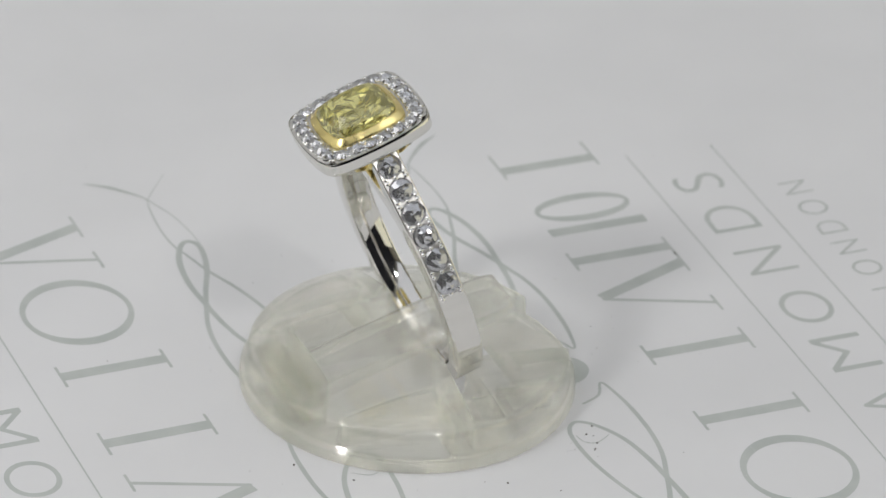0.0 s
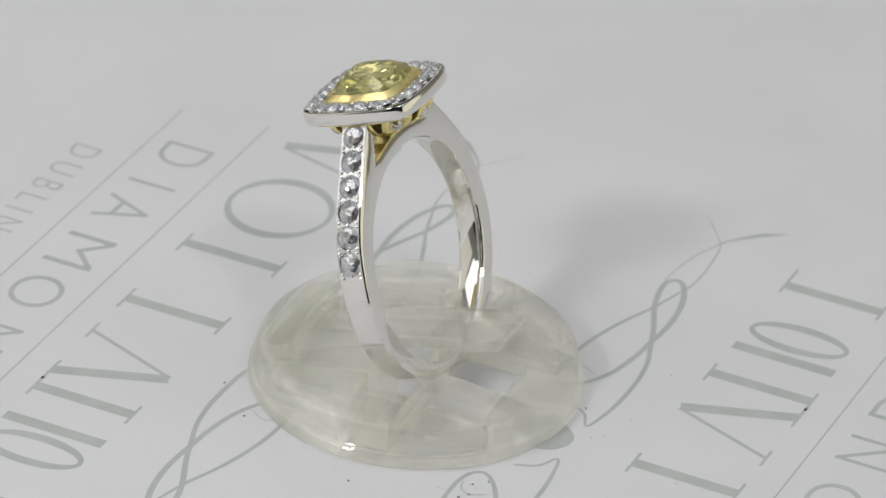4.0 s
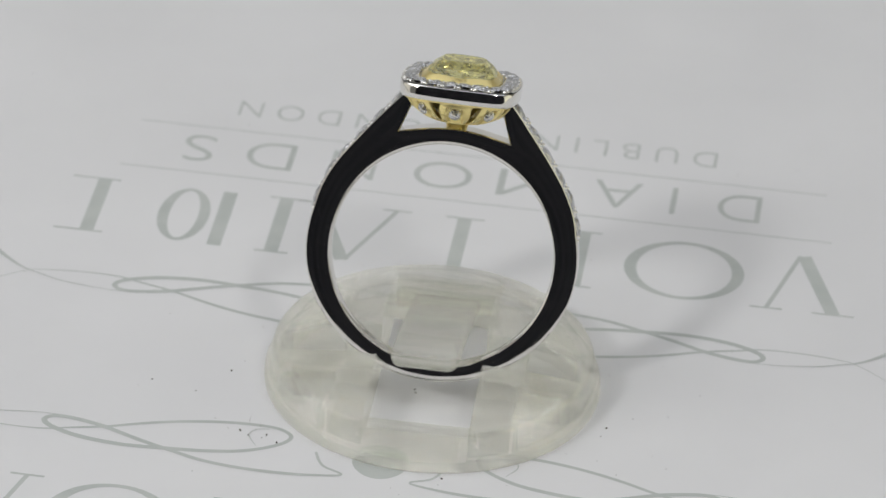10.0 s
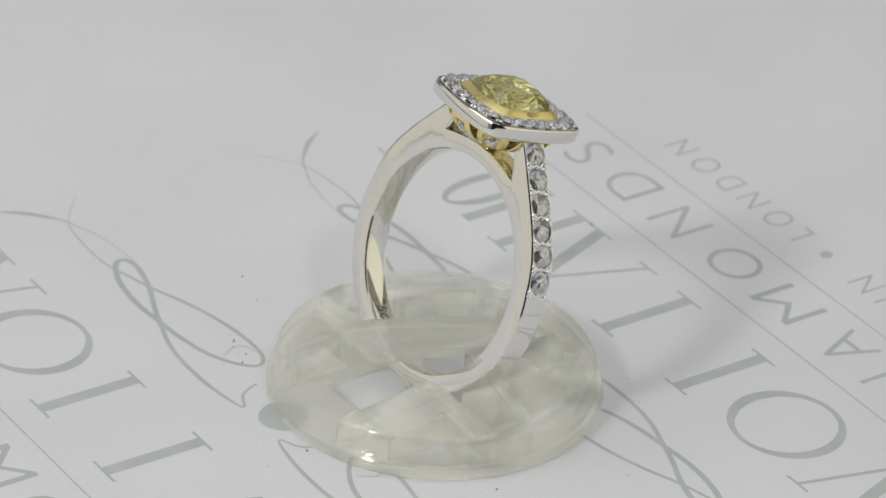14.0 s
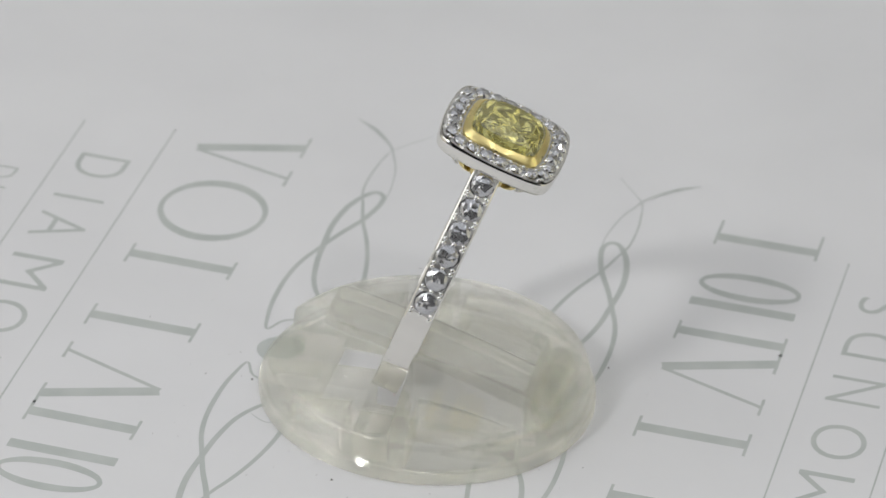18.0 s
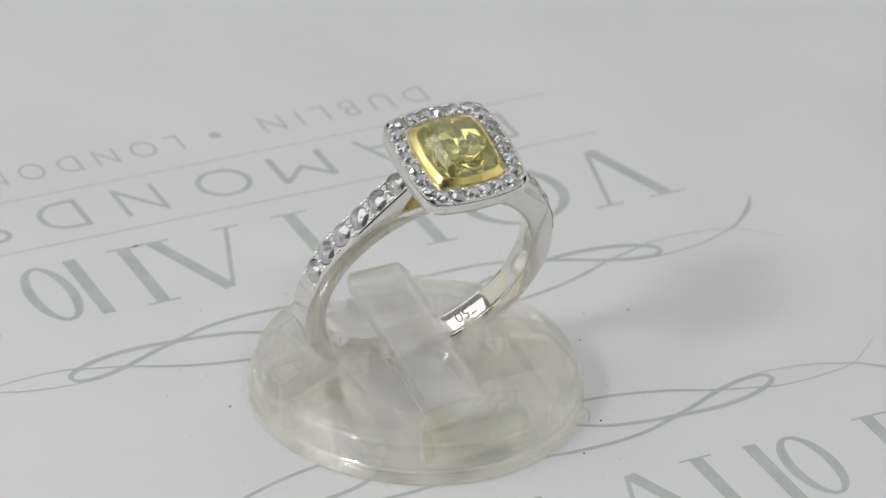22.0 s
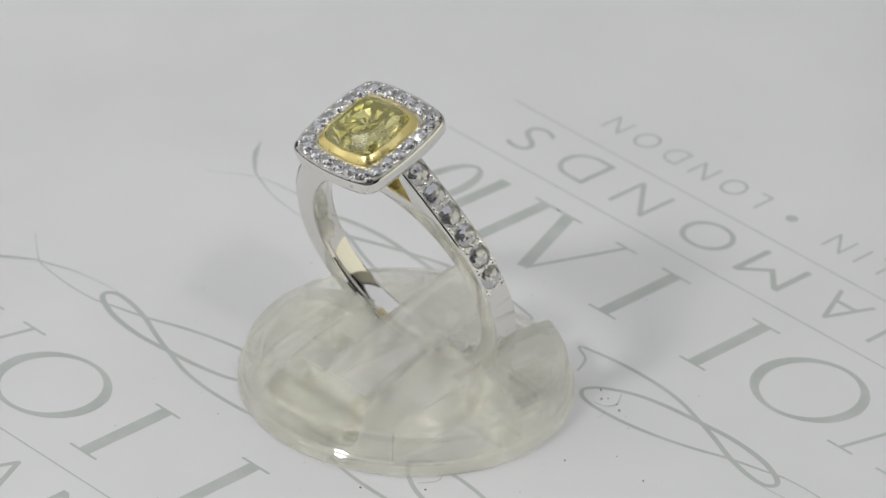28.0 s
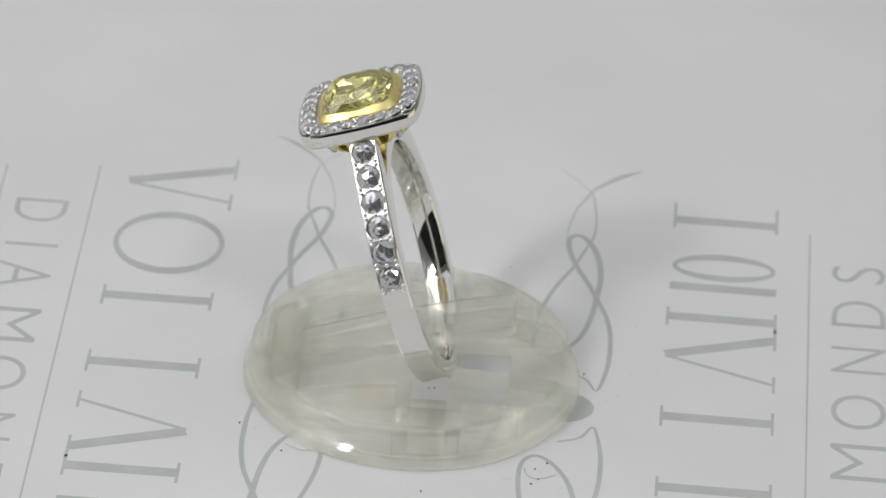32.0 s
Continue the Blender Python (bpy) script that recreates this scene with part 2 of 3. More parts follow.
FLOURISH = [(36.6, 8.7), (33.5, 11.1), (31.8, 11.65), (28.6, 11.95), (25.9, 11.85), (23.9, 11.3), (21.1, 10.5), (18.3, 9.4), (15.3, 8.5),
            (11.9, 7.9), (8.6, 7.9), (7.2, 8.8), (7.9, 10.1), (10.3, 11.5), (13.3, 12.2), (16.3, 12.5), (19.7, 12.7), (23.0, 12.3),
            (25.3, 11.4), (26.0, 10.6), (25.4, 9.95), (23.9, 9.95), (21.3, 10.6), (18.4, 11.8), (15.8, 12.7), (13.3, 13.5), (10.4, 13.9),
            (7.0, 13.9), (4.4, 13.6), (2.6, 13.1), (4.2, 12.2), (5.0, 10.5)]
FLOURISH_W = [0.06, 0.09, 0.13, 0.16, 0.18, 0.22, 0.30, 0.34, 0.36, 0.38, 0.36, 0.34, 0.36, 0.40, 0.44, 0.46, 0.48, 0.50,
              0.48, 0.44, 0.44, 0.46, 0.46, 0.42, 0.40, 0.38, 0.38, 0.38, 0.30, 0.20, 0.24, 0.22]
HAIR = [(25.0, 9.7), (27.0, 9.75), (30.2, 10.25), (32.1, 10.95), (33.6, 11.55), (35.1, 12.75), (36.2, 13.85), (37.3, 15.5)]
HAIR_W = [0.06, 0.09, 0.11, 0.13, 0.18, 0.34, 0.42, 0.06]


def block(parent, m):
    """One printed block: flourish, a plain-shape mark, two ruled lines, two lines of words. Read with its top towards the stand."""
    z = 0.012
    for side in (1, -1):
        part("flourish", ribbon([(side * x, y) for x, y in FLOURISH], FLOURISH_W, z), INK, parent, m=m)
        part("flourish_tip", ribbon([(side * x, y) for x, y in HAIR], HAIR_W, z + 0.016), INK, parent, m=m)
        part("curl", ribbon([(side * x, y) for x, y in ((9.0, 8.2), (10.0, 8.5), (10.35, 9.4), (9.6, 10.7))], [0.09, 0.1, 0.1, 0.06], z + 0.032), INK, parent, m=m)
    drop = [(2.1 * math.cos(a) * (1.0 - 0.15 * math.sin(a)), 11.2 + 1.9 * math.sin(a)) for a in (2 * math.pi * i / 24 for i in range(24))]
    part("drop", strokes([drop], z), INK, parent, m=m)
    # the mark: plain strokes, one group for each place in the line; t near the stand, b far from it
    t, b = 18.3, 26.9
    wide, thin = 1.15, 0.38
    marks = [
        ([bar(31.0, t, 28.1, b, wide), bar(25.6, t, 27.8, b, thin)], [(31.0, t, 1.7), (25.6, t, 1.3)]),
        (oval(18.6, (t + b) / 2, 4.9, 4.5, 1.0, 0.42), []),
        ([bar(10.0, t, 10.0, b, wide)], [(10.0, t, 1.4), (10.0, b, 1.5)]),
        ([bar(0.1, t, 0.1, b, wide)], [(0.1, t, 1.5), (0.1, b, 1.6)]),
        ([bar(-8.9, t, -12.1, b, wide), bar(-8.7, t, -5.5, b, thin)], [(-12.1, b, 1.5), (-5.5, b, 1.2)]),
        ([bar(-14.7, t, -14.7, b, wide)], [(-14.7, t, 1.4), (-14.7, b, 1.4)]),
        ([bar(-19.4, t, -19.4, b, wide)] + oval(-22.6, (t + b) / 2, 2.1, 4.2, 0.9, 0.4), []),
        ([bar(-29.9, t, -29.9, b, wide)], [(-30.6, t + 0.1, 2.0), (-30.6, b - 0.1, 2.0)]),
    ]
    for mk, feet in marks:
        mk = mk + [bar(x - h, y, x + h, y, 0.24) for x, y, h in feet]
        part("logo_shape", strokes(mk, z), INK, parent, m=m)
    part("rule", strokes([bar(-29.2, 29.55, 30.2, 29.55, 0.14)], z), INK, parent, "thin ruled line", m=m)
    part("rule", strokes([bar(-28.8, 37.2, 29.2, 37.2, 0.14)], z), INK, parent, "thin ruled line", m=m)
    for ch, x0, x1 in (("D", 24.0, 20.4), ("I", 16.95, 16.5), ("A", 14.0, 10.0), ("M", 7.0, 2.0), ("O", -0.2, -5.1), ("N", -8.3, -12.1), ("D", -15.2, -19.2), ("S", -22.0, -24.6)):
        word(ch, x0, x1, 31.4, 35.7, parent, m, "letter of the word DIAMONDS in grey-green ink")
    word("DUBLIN", 19.7, 4.2, 39.75, 42.3, parent, m, "the word DUBLIN in grey-green ink", 1.5)
    word("LONDON", -3.2, -21.1, 39.75, 42.3, parent, m, "the word LONDON in grey-green ink", 1.5)
    dot = [(-0.1 + 0.55 * math.cos(a), 41.0 + 0.55 * math.sin(a)) for a in (2 * math.pi * i / 16 for i in range(16))]
    part("dot", strokes([dot], z), INK, parent, m=m)


def printed_sheet():
    sheet = thing("printed_card", "white card sheet printed in grey-green with flourishes and words", "card")
    bm = bmesh.new()
    box(bm, -125, 125, -125, 125, -0.35, 0.0)
    bevel(bm, 0.1, 1)
    part("sheet", bm, PAPER, sheet)
    block(sheet, PRINT @ pose(0, -0.00095, 0))
    block(sheet, PRINT @ pose(-0.00135, -0.0005, 0, 0, 0, 179.3))
    return sheet


def dust():
    bm = bmesh.new()
    rnd = random.Random(5)
    spots = [(-14.7, -1.0), (-10.5, -9.4), (-11.9, -9.7), (-0.3, -0.7), (-0.2, -1.15), (-16.9, -4.4), (-39.4, 42.2), (3.4, -12.6), (-31.8, -29.6),
             (-20.5, -3.5), (-10.6, 9.9), (14.9, -3.0), (-7.2, 13.4), (-12.6, -9.2), (-9.6, -10.3)]
    spots += [(rnd.uniform(-45, 45), rnd.uniform(-45, 45)) for _ in range(14)]
    spots += [(-11.5 + rnd.gauss(0, 1.4), -8.6 + rnd.gauss(0, 1.2)) for _ in range(14)]
    spots += [(r * math.cos(a), r * math.sin(a)) for r, a in ((rnd.uniform(13.7, 22), rnd.uniform(0, 6.28)) for _ in range(46))]
    for i, (x, y) in enumerate(spots):
        size = rnd.uniform(0.04, 0.09) if i < 15 else rnd.uniform(0.02, 0.04)
        if i > 15 and math.hypot(x, y) < 13.6:
            continue
        r = bmesh.ops.create_icosphere(bm, subdivisions=1, radius=size * MM, matrix=PRINT @ pose(x * MM, y * MM, size * 0.55 * MM, 0, 0, rnd.uniform(0, 180)))
        for v in r["verts"]:
            v.co += Vector((rnd.uniform(-1, 1), rnd.uniform(-1, 1), rnd.uniform(-0.5, 0.5))) * size * 0.4 * MM
    ob = new("dust", finish(bm))
    ob.data.materials.append(DIRT)
    return tagged(ob, "dark specks of dust on the white card", "dust", kind="stuff")


# ---- the stand ----
STAND = pose(0.75 * MM, 0.85 * MM, 0.0001, 0, 0, 6.4)


def solid(x0, x1, y0, y1, top, sx, nx=6, ny=10, low=0.1, soft=0.25, far=11.88):
    """A solid over a patch of the base; x1 None means out to the rim. top(x, y) is its height."""
    bm = bmesh.new()
    hi, lo = [], []
    for j in range(ny + 1):
        y = y0 + (y1 - y0) * j / ny
        xm = x1 if x1 is not None else max(x0 + 0.25, math.sqrt(max(0.1, far ** 2 - y * y)))
        hi.append([]), lo.append([])
        for i in range(nx + 1):
            x = x0 + (xm - x0) * i / nx
            hi[-1].append(bm.verts.new((sx * x * MM, y * MM, top(x, y) * MM)))
            lo[-1].append(bm.verts.new((sx * x * MM, y * MM, low * MM)))
    for j in range(ny):
        for i in range(nx):
            bm.faces.new((hi[j][i], hi[j][i + 1], hi[j + 1][i + 1], hi[j + 1][i]))
    for j in range(ny):
        for i in (0, nx):
            bm.faces.new((hi[j][i], hi[j + 1][i], lo[j + 1][i], lo[j][i]))
    for i in range(nx):
        for j in (0, ny):
            bm.faces.new((hi[j][i], hi[j][i + 1], lo[j][i + 1], lo[j][i]))
    for j in range(ny):
        for i in range(nx):
            bm.faces.new((lo[j][i], lo[j][i + 1], lo[j + 1][i + 1], lo[j + 1][i]))
    bmesh.ops.recalc_face_normals(bm, faces=bm.faces)
    if soft:
        bevel(bm, soft, 3, 40)
    return bm


SLOT = (-3.0, -0.3)


def dome(x, y):
    """Height of the moulded body: a shallow cap inside the rim, lower in front of the ring's slot."""
    cap = max(0.0, 1 - (x * x + y * y) / 146.0)
    return 3.2 + (2.7 if y > -1.2 else 0.9) * cap


def carved(body, cutters):
    """The mesh of body with the cutters taken out of it."""
    obs = [bpy.data.objects.new("tmp", me) for me in [body] + cutters]
    for ob in obs:
        scene.collection.objects.link(ob)
    for ob in obs[1:]:
        mod = obs[0].modifiers.new("cut", "BOOLEAN")
        mod.operation, mod.solver, mod.object = "DIFFERENCE", "EXACT", ob
    bpy.context.view_layer.update()
    me = bpy.data.meshes.new_from_object(obs[0].evaluated_get(bpy.context.evaluated_depsgraph_get()))
    for ob in obs:
        bpy.data.objects.remove(ob)
    return me


def moulded_base():
    edge = [(12.0, 3.2), (12.2, 3.16), (12.36, 3.02), (12.48, 2.8), (12.56, 2.4), (12.6, 1.7), (12.62, 1.2), (12.7, 1.1), (12.95, 1.05), (13.05, 0.92), (13.1, 0.5), (13.08, 0.15), (13.0, 0.0)]
    profile = [(r, 0.0) for r in (0.6, 1.7, 2.8, 3.9, 5.0, 6.1, 7.2, 8.3, 9.4, 10.5, 11.4)] + edge
    bm = bmesh.new()
    rings = []
    for r, z in profile:
        ring = []
        for i in range(144):
            a = 2 * math.pi * (i + 0.5) / 144
            x, y = r * math.cos(a), r * math.sin(a)
            ring.append(bm.verts.new((x * MM, y * MM, (z if (r, z) in edge[1:] else dome(x, y)) * MM)))
        rings.append(ring)
    for p, q in zip(rings, rings[1:]):
        for i in range(144):
            k = (i + 1) % 144
            bm.faces.new((p[i], q[i], q[k], p[k]))
    bm.faces.new(rings[0])
    bm.faces.new(rings[-1][::-1])
    cuts = []
    def cutter(*bounds):
        c = bmesh.new()
        box(c, *bounds)
        bmesh.ops.recalc_face_normals(c, faces=c.faces)
        cuts.append(finish(c))
    cutter(-4.1, 4.1, -7.6, 8.5, -1.0, 9.0)
    cutter(-4.1, 4.1, -14.0, 8.5, 0.95, 9.02)
    cutter(-11.7, 11.7, SLOT[0], SLOT[1], 0.8, 9.04)
    # hollows under the cap, open below, one in each quarter
    for sx in (1, -1):
        for y0, y1, rise in ((0.9, 8.6, 0.0), (-9.0, -4.2, 0.0)):
            cuts.append(finish(solid(7.0, None, y0, y1, lambda x, y: dome(x, y) - 1.1, sx, 8, 12, low=-1.0, soft=0.35, far=11.2)))
    me = carved(finish(bm), cuts)
    me.shade_smooth()
    me.set_sharp_from_angle(angle=radians(28))
    return me


def ring_stand():
    st = thing("ring_stand", "round clear plastic ring stand on the printed card", "ring stand", STAND)
    part("base", moulded_base(), ACRYLIC, st, "moulded clear base with a cross-shaped slot")
    barrel = []
    for k in range(13):
        x = -4.1 + 8.2 * k / 12
        pinch = 1.0 - 0.10 * abs(2 * k / 12 - 1) ** 6
        barrel.append([(x, 9.75 + 1.25 * pinch * math.cos(a), 2.0 + 1.3 * pinch * math.sin(a)) for a in (2 * math.pi * i / 28 for i in range(28))])
    part("hinge_barrel", loft(barrel), ACRYLIC, st, "rounded root of the tongue", smooth=50)
    bm = bmesh.new()
    box(bm, -4.05, 4.05, 8.55, 10.4, 1.0, 1.9)
    bevel(bm, 0.18, 3)
    part("hinge_foot", bm, ACRYLIC, st, smooth=35)
    loops = []
    for k in range(15):
        f = k / 14
        y = 8.9 - 16.8 * f
        zt = 2.35 + 4.75 * f + 0.35 * math.sin(math.pi * f)
        th = 1.25
        hw = 2.62 - (0.35 * ((f - 0.93) / 0.07) ** 2 if f > 0.93 else 0.0)
        loops.append([(-hw, y, zt - th), (hw, y, zt - th), (hw, y, zt), (-hw, y, zt)])
    bm = loft(loops)
    bevel(bm, 0.4, 3, 60)
    part("tongue", bm, FROSTED, st, "frosted plastic tongue that clamps the ring", smooth=35)
    fibre = bmesh.new()
    last = None
    for i in range(16):
        f = i / 15
        p = Vector((3.9 + 0.12 * math.sin(7 * f), -1.2 - 0.5 * f, 3.4 - 1.6 * f))
        loop = [fibre.verts.new((p + Vector((0.03 * math.cos(a), 0.03 * math.sin(a), 0))) * MM) for a in (0, 2.1, 4.2)]
        if last:
            for k in range(3):
                fibre.faces.new((last[k], last[(k + 1) % 3], loop[(k + 1) % 3], loop[k]))
        last = loop
    part("fibre", fibre, FIBRE, st, "fine red fibre caught in the slot")
    return st


# ---- the ring ----
RING = Matrix.Translation((0.00085, 0.0014, 0.0114)) @ pose(0, 0, 0, 0, 0, 6.9) @ pose(0, 0, 0, -19.2, 0, 0) @ pose(0, 0, 0, 0, 1.5, 0)
BAND = 1.1
SHOULDER = [(10.15, 2.6), (9.9, 3.9), (9.35, 5.3), (8.55, 6.7), (7.55, 8.1), (6.45, 9.5), (5.25, 11.0), (4.05, 12.4)]


def brilliant(d, table=0.44, crown=0.22, depth=0.43, n=8, seed=0):
    """A round cut stone of diameter d, its girdle at z = 0; the seed sets small faults of its cut."""
    bm = bmesh.new()
    rnd = random.Random(seed)
    r = d / 2
    tb = [(r * table * math.cos(2 * math.pi * (i + 0.5) / n), r * table * math.sin(2 * math.pi * (i + 0.5) / n), d * crown) for i in range(n)]
    md = [(r * 0.80 * math.cos(2 * math.pi * i / n), r * 0.80 * math.sin(2 * math.pi * i / n), d * crown * 0.62) for i in range(n)]
    gi = [(r * math.cos(math.pi * i / n), r * math.sin(math.pi * i / n), 0) for i in range(2 * n)]
    pv = [(r * 0.42 * math.cos(2 * math.pi * (i + 0.5) / n), r * 0.42 * math.sin(2 * math.pi * (i + 0.5) / n), -d * depth * 0.62) for i in range(n)]
    tb = [(x, y, z + d * 0.07 * (x * cx + y * cy) / r) for cx, cy in ((rnd.uniform(-1, 1), rnd.uniform(-1, 1)),) for x, y, z in tb]
    md = [(x, y, z + d * rnd.uniform(-0.04, 0.03)) for x, y, z in md]
    pv = [(x, y, z + d * rnd.uniform(-0.045, 0.045)) for x, y, z in pv]
    T, M, G, P = ([bm.verts.new(Vector(p) * MM) for p in l] for l in (tb, md, gi, pv))
    C = bm.verts.new((0, 0, -d * depth * MM))
    bm.faces.new(T)
    for i in range(n):
        j = (i + 1) % n
        bm.faces.new((T[i], T[i - 1], M[i]))
        bm.faces.new((T[i], M[i], G[2 * i + 1], M[j]))
        bm.faces.new((M[i], G[2 * i], G[2 * i + 1]))
        bm.faces.new((M[i], G[2 * i - 1], G[2 * i]))
        bm.faces.new((G[2 * i], G[2 * i + 1], P[i]))
        bm.faces.new((G[2 * i + 1], G[(2 * i + 2) % (2 * n)], P[i]))
        bm.faces.new((G[2 * i], P[i], C, P[i - 1]))
    bmesh.ops.recalc_face_normals(bm, faces=bm.faces)
    return bm


def many_faceted(d, seed=0, n=9):
    """A round stone with four crossing rows of small, slightly uneven crown facets."""
    bm = bmesh.new()
    rnd = random.Random(seed)
    rows = []
    for k, (f, z) in enumerate(((1.0, -0.03), (1.0, 0.0), (0.84, 0.10), (0.60, 0.155), (0.31, 0.185))):
        shake = 0.0 if k < 2 else 0.022
        turn = 0.5 * (max(k, 1) % 2)
        rows.append([bm.verts.new((d / 2 * f * math.cos(a) * MM, d / 2 * f * math.sin(a) * MM, d * (z + rnd.uniform(-shake, shake)) * MM))
                     for a in (2 * math.pi * (i + turn) / n for i in range(n))])
    for k, (a, b) in enumerate(zip(rows, rows[1:])):
        for i in range(n):
            j = (i + 1) % n
            if k == 0:
                bm.faces.new((a[i], a[j], b[j], b[i]))
            elif k % 2:
                bm.faces.new((a[i], a[j], b[j]))
                bm.faces.new((a[i], b[j], b[i]))
            else:
                bm.faces.new((a[i], a[j], b[i]))
                bm.faces.new((a[j], b[j], b[i]))
    tip = bm.verts.new((rnd.uniform(-0.06, 0.06) * d * MM, rnd.uniform(-0.06, 0.06) * d * MM, d * 0.20 * MM))
    keel = bm.verts.new((0, 0, -0.21 * d * MM))
    for i in range(n):
        bm.faces.new((rows[-1][i], rows[-1][(i + 1) % n], tip))
        bm.faces.new((rows[0][(i + 1) % n], rows[0][i], keel))
    bmesh.ops.recalc_face_normals(bm, faces=bm.faces)
    return bm


def centre_cut(half):
    """A cushion stone with stepped, crossing facets."""
    bm = bmesh.new()
    rnd = random.Random(5)
    def loop(h, n, z, turn, power, shake=0.0):
        out = []
        for i in range(n):
            a = 2 * math.pi * (i + turn) / n
            c, s = math.cos(a), math.sin(a)
            r = h / (abs(c) ** power + abs(s) ** power) ** (1 / power)
            out.append(bm.verts.new((r * c * 0.978 * MM, r * s * 1.03 * MM, (z + rnd.uniform(-shake, shake)) * MM)))
        return out
    rows = [loop(half * 0.60, 16, 1.16, 0.5, 4.4), loop(half * 0.85, 16, 0.66, 0.0, 5.0), loop(half, 16, 0.0, 0.5, 5.2), loop(half * 0.99, 16, -0.12, 0.5, 5.2),
            loop(half * 0.80, 16, -0.42, 0.0, 3.6, 0.07), loop(half * 0.56, 16, -0.70, 0.5, 2.8, 0.12), loop(half * 0.30, 16, -0.95, 0.0, 2.2, 0.1)]
    bm.faces.new(rows[0])
    for k, (a, b) in enumerate(zip(rows, rows[1:])):
        n = 16
        for i in range(n):
            if k == 2:
                bm.faces.new((a[i], b[i], b[(i + 1) % n], a[(i + 1) % n]))
            elif k % 2 == 0:
                bm.faces.new((a[i], b[(i + 1) % n], a[(i + 1) % n])) if k == 0 else bm.faces.new((a[i], a[(i + 1) % n], b[(i + 1) % n]))
                bm.faces.new((a[i], b[i], b[(i + 1) % n]))
            else:
                bm.faces.new((a[i], b[i], a[(i + 1) % n]))
                bm.faces.new((a[(i + 1) % n], b[i], b[(i + 1) % n]))
    tip = bm.verts.new((0, 0, -1.12 * MM))
    for i in range(16):
        bm.faces.new((rows[-1][i], tip, rows[-1][(i + 1) % 16]))
    bmesh.ops.recalc_face_normals(bm, faces=bm.faces)
    return bm


def dipped(loop, d):
    """Lower a cushion loop at the middle of its four sides."""
    return [(x, y, z - d * max(0.0, math.cos(4 * math.atan2(y, x)))) for x, y, z in loop]


def backed(me, clear, back, low):
    """Give a stone its two surfaces: clear crown, mirroring facets below the girdle."""
    me.materials.append(clear)
    me.materials.append(back)
    for p in me.polygons:
        p.material_index = 1 if p.center.z < low * MM and p.normal.z < -0.2 else 0
    return me


def beads(points, r):
    bm = bmesh.new()
    for p in points:
        bmesh.ops.create_icosphere(bm, subdivisions=1, radius=r * MM, matrix=Matrix.Translation(Vector(p) * MM))
    return bm


def seat(hx, hy, r):
    """Flat metal round one stone: a rectangle with a round hole of radius r and a short bore below it."""
    bm = bmesh.new()
    rows = [[], [], []]
    for i in range(32):
        a = 2 * math.pi * i / 32
        c, w = math.cos(a), math.sin(a)
        k = max(min(hx / max(abs(c), 1e-6), hy / max(abs(w), 1e-6)), r * 1.01)
        for row, (q, z) in zip(rows, ((k, 0.0), (r, 0.0), (r * 0.94, -0.1))):
            row.append(bm.verts.new((q * c * MM, q * w * MM, z * MM)))
    for p, q in zip(rows, rows[1:]):
        for i in range(32):
            j = (i + 1) % 32
            bm.faces.new((p[i], p[j], q[j], q[i]))
    return finish(bm)


def resample(points, n):
    out, seg = [], [0.0]
    for a, b in zip(points, points[1:]):
        seg.append(seg[-1] + math.dist(a, b))
    for k in range(n):
        s = seg[-1] * k / (n - 1)
        i = max(j for j in range(len(seg) - 1) if seg[j] <= s + 1e-9)
        f = (s - seg[i]) / (seg[i + 1] - seg[i])
        out.append(tuple(points[i][c] * (1 - f) + points[i + 1][c] * f for c in range(2)))
    return out


def inset(loop, d):
    """Move a closed loop of points inwards (to its left when anticlockwise) by d."""
    area = sum(a[0] * b[1] - b[0] * a[1] for a, b in zip(loop, loop[1:] + loop[:1]))
    sign = 1 if area > 0 else -1
    out = []
    for i, p in enumerate(loop):
        a, b = Vector(loop[i - 1]), Vector(loop[(i + 1) % len(loop)])
        e, f = (Vector(p) - a).normalized(), (b - Vector(p)).normalized()
        n1, n2 = Vector((-e.y, e.x)), Vector((-f.y, f.x))
        n = (n1 + n2).normalized()
        out.append(tuple(Vector(p) + n * sign * d / max(0.5, n.dot(n1))))
    return out


def side_wall(outline, hole, side, edge, drop, bore):
    """One flat side of the band with its softened edges; the flat lies at y = side * BAND."""
    outline = [p for i, p in enumerate(outline) if math.dist(p, outline[i - 1]) > 0.03]
    bm = bmesh.new()
    flat = []
    for loop, sign, edge in ((outline, 1, edge), (hole, -1, bore)):
        rows = []
        for d, y in ((0.0, BAND - 0.2), (0.0, BAND - drop), (edge * 0.3, BAND - drop * 0.3), (edge, BAND)):
            pts = inset(loop, sign * d) if d else loop
            rows.append([bm.verts.new((x * MM, side * y * MM, z * MM)) for x, z in pts])
        for a, b in zip(rows, rows[1:]):
            for i in range(len(a)):
                k = (i + 1) % len(a)
                bm.faces.new((a[i], a[k], b[k], b[i]))
        flat += [bm.edges.get((rows[-1][i], rows[-1][(i + 1) % len(loop)])) for i in range(len(loop))]
    bmesh.ops.triangle_fill(bm, use_beauty=True, edges=flat)
    bmesh.ops.recalc_face_normals(bm, faces=bm.faces)
    return bm


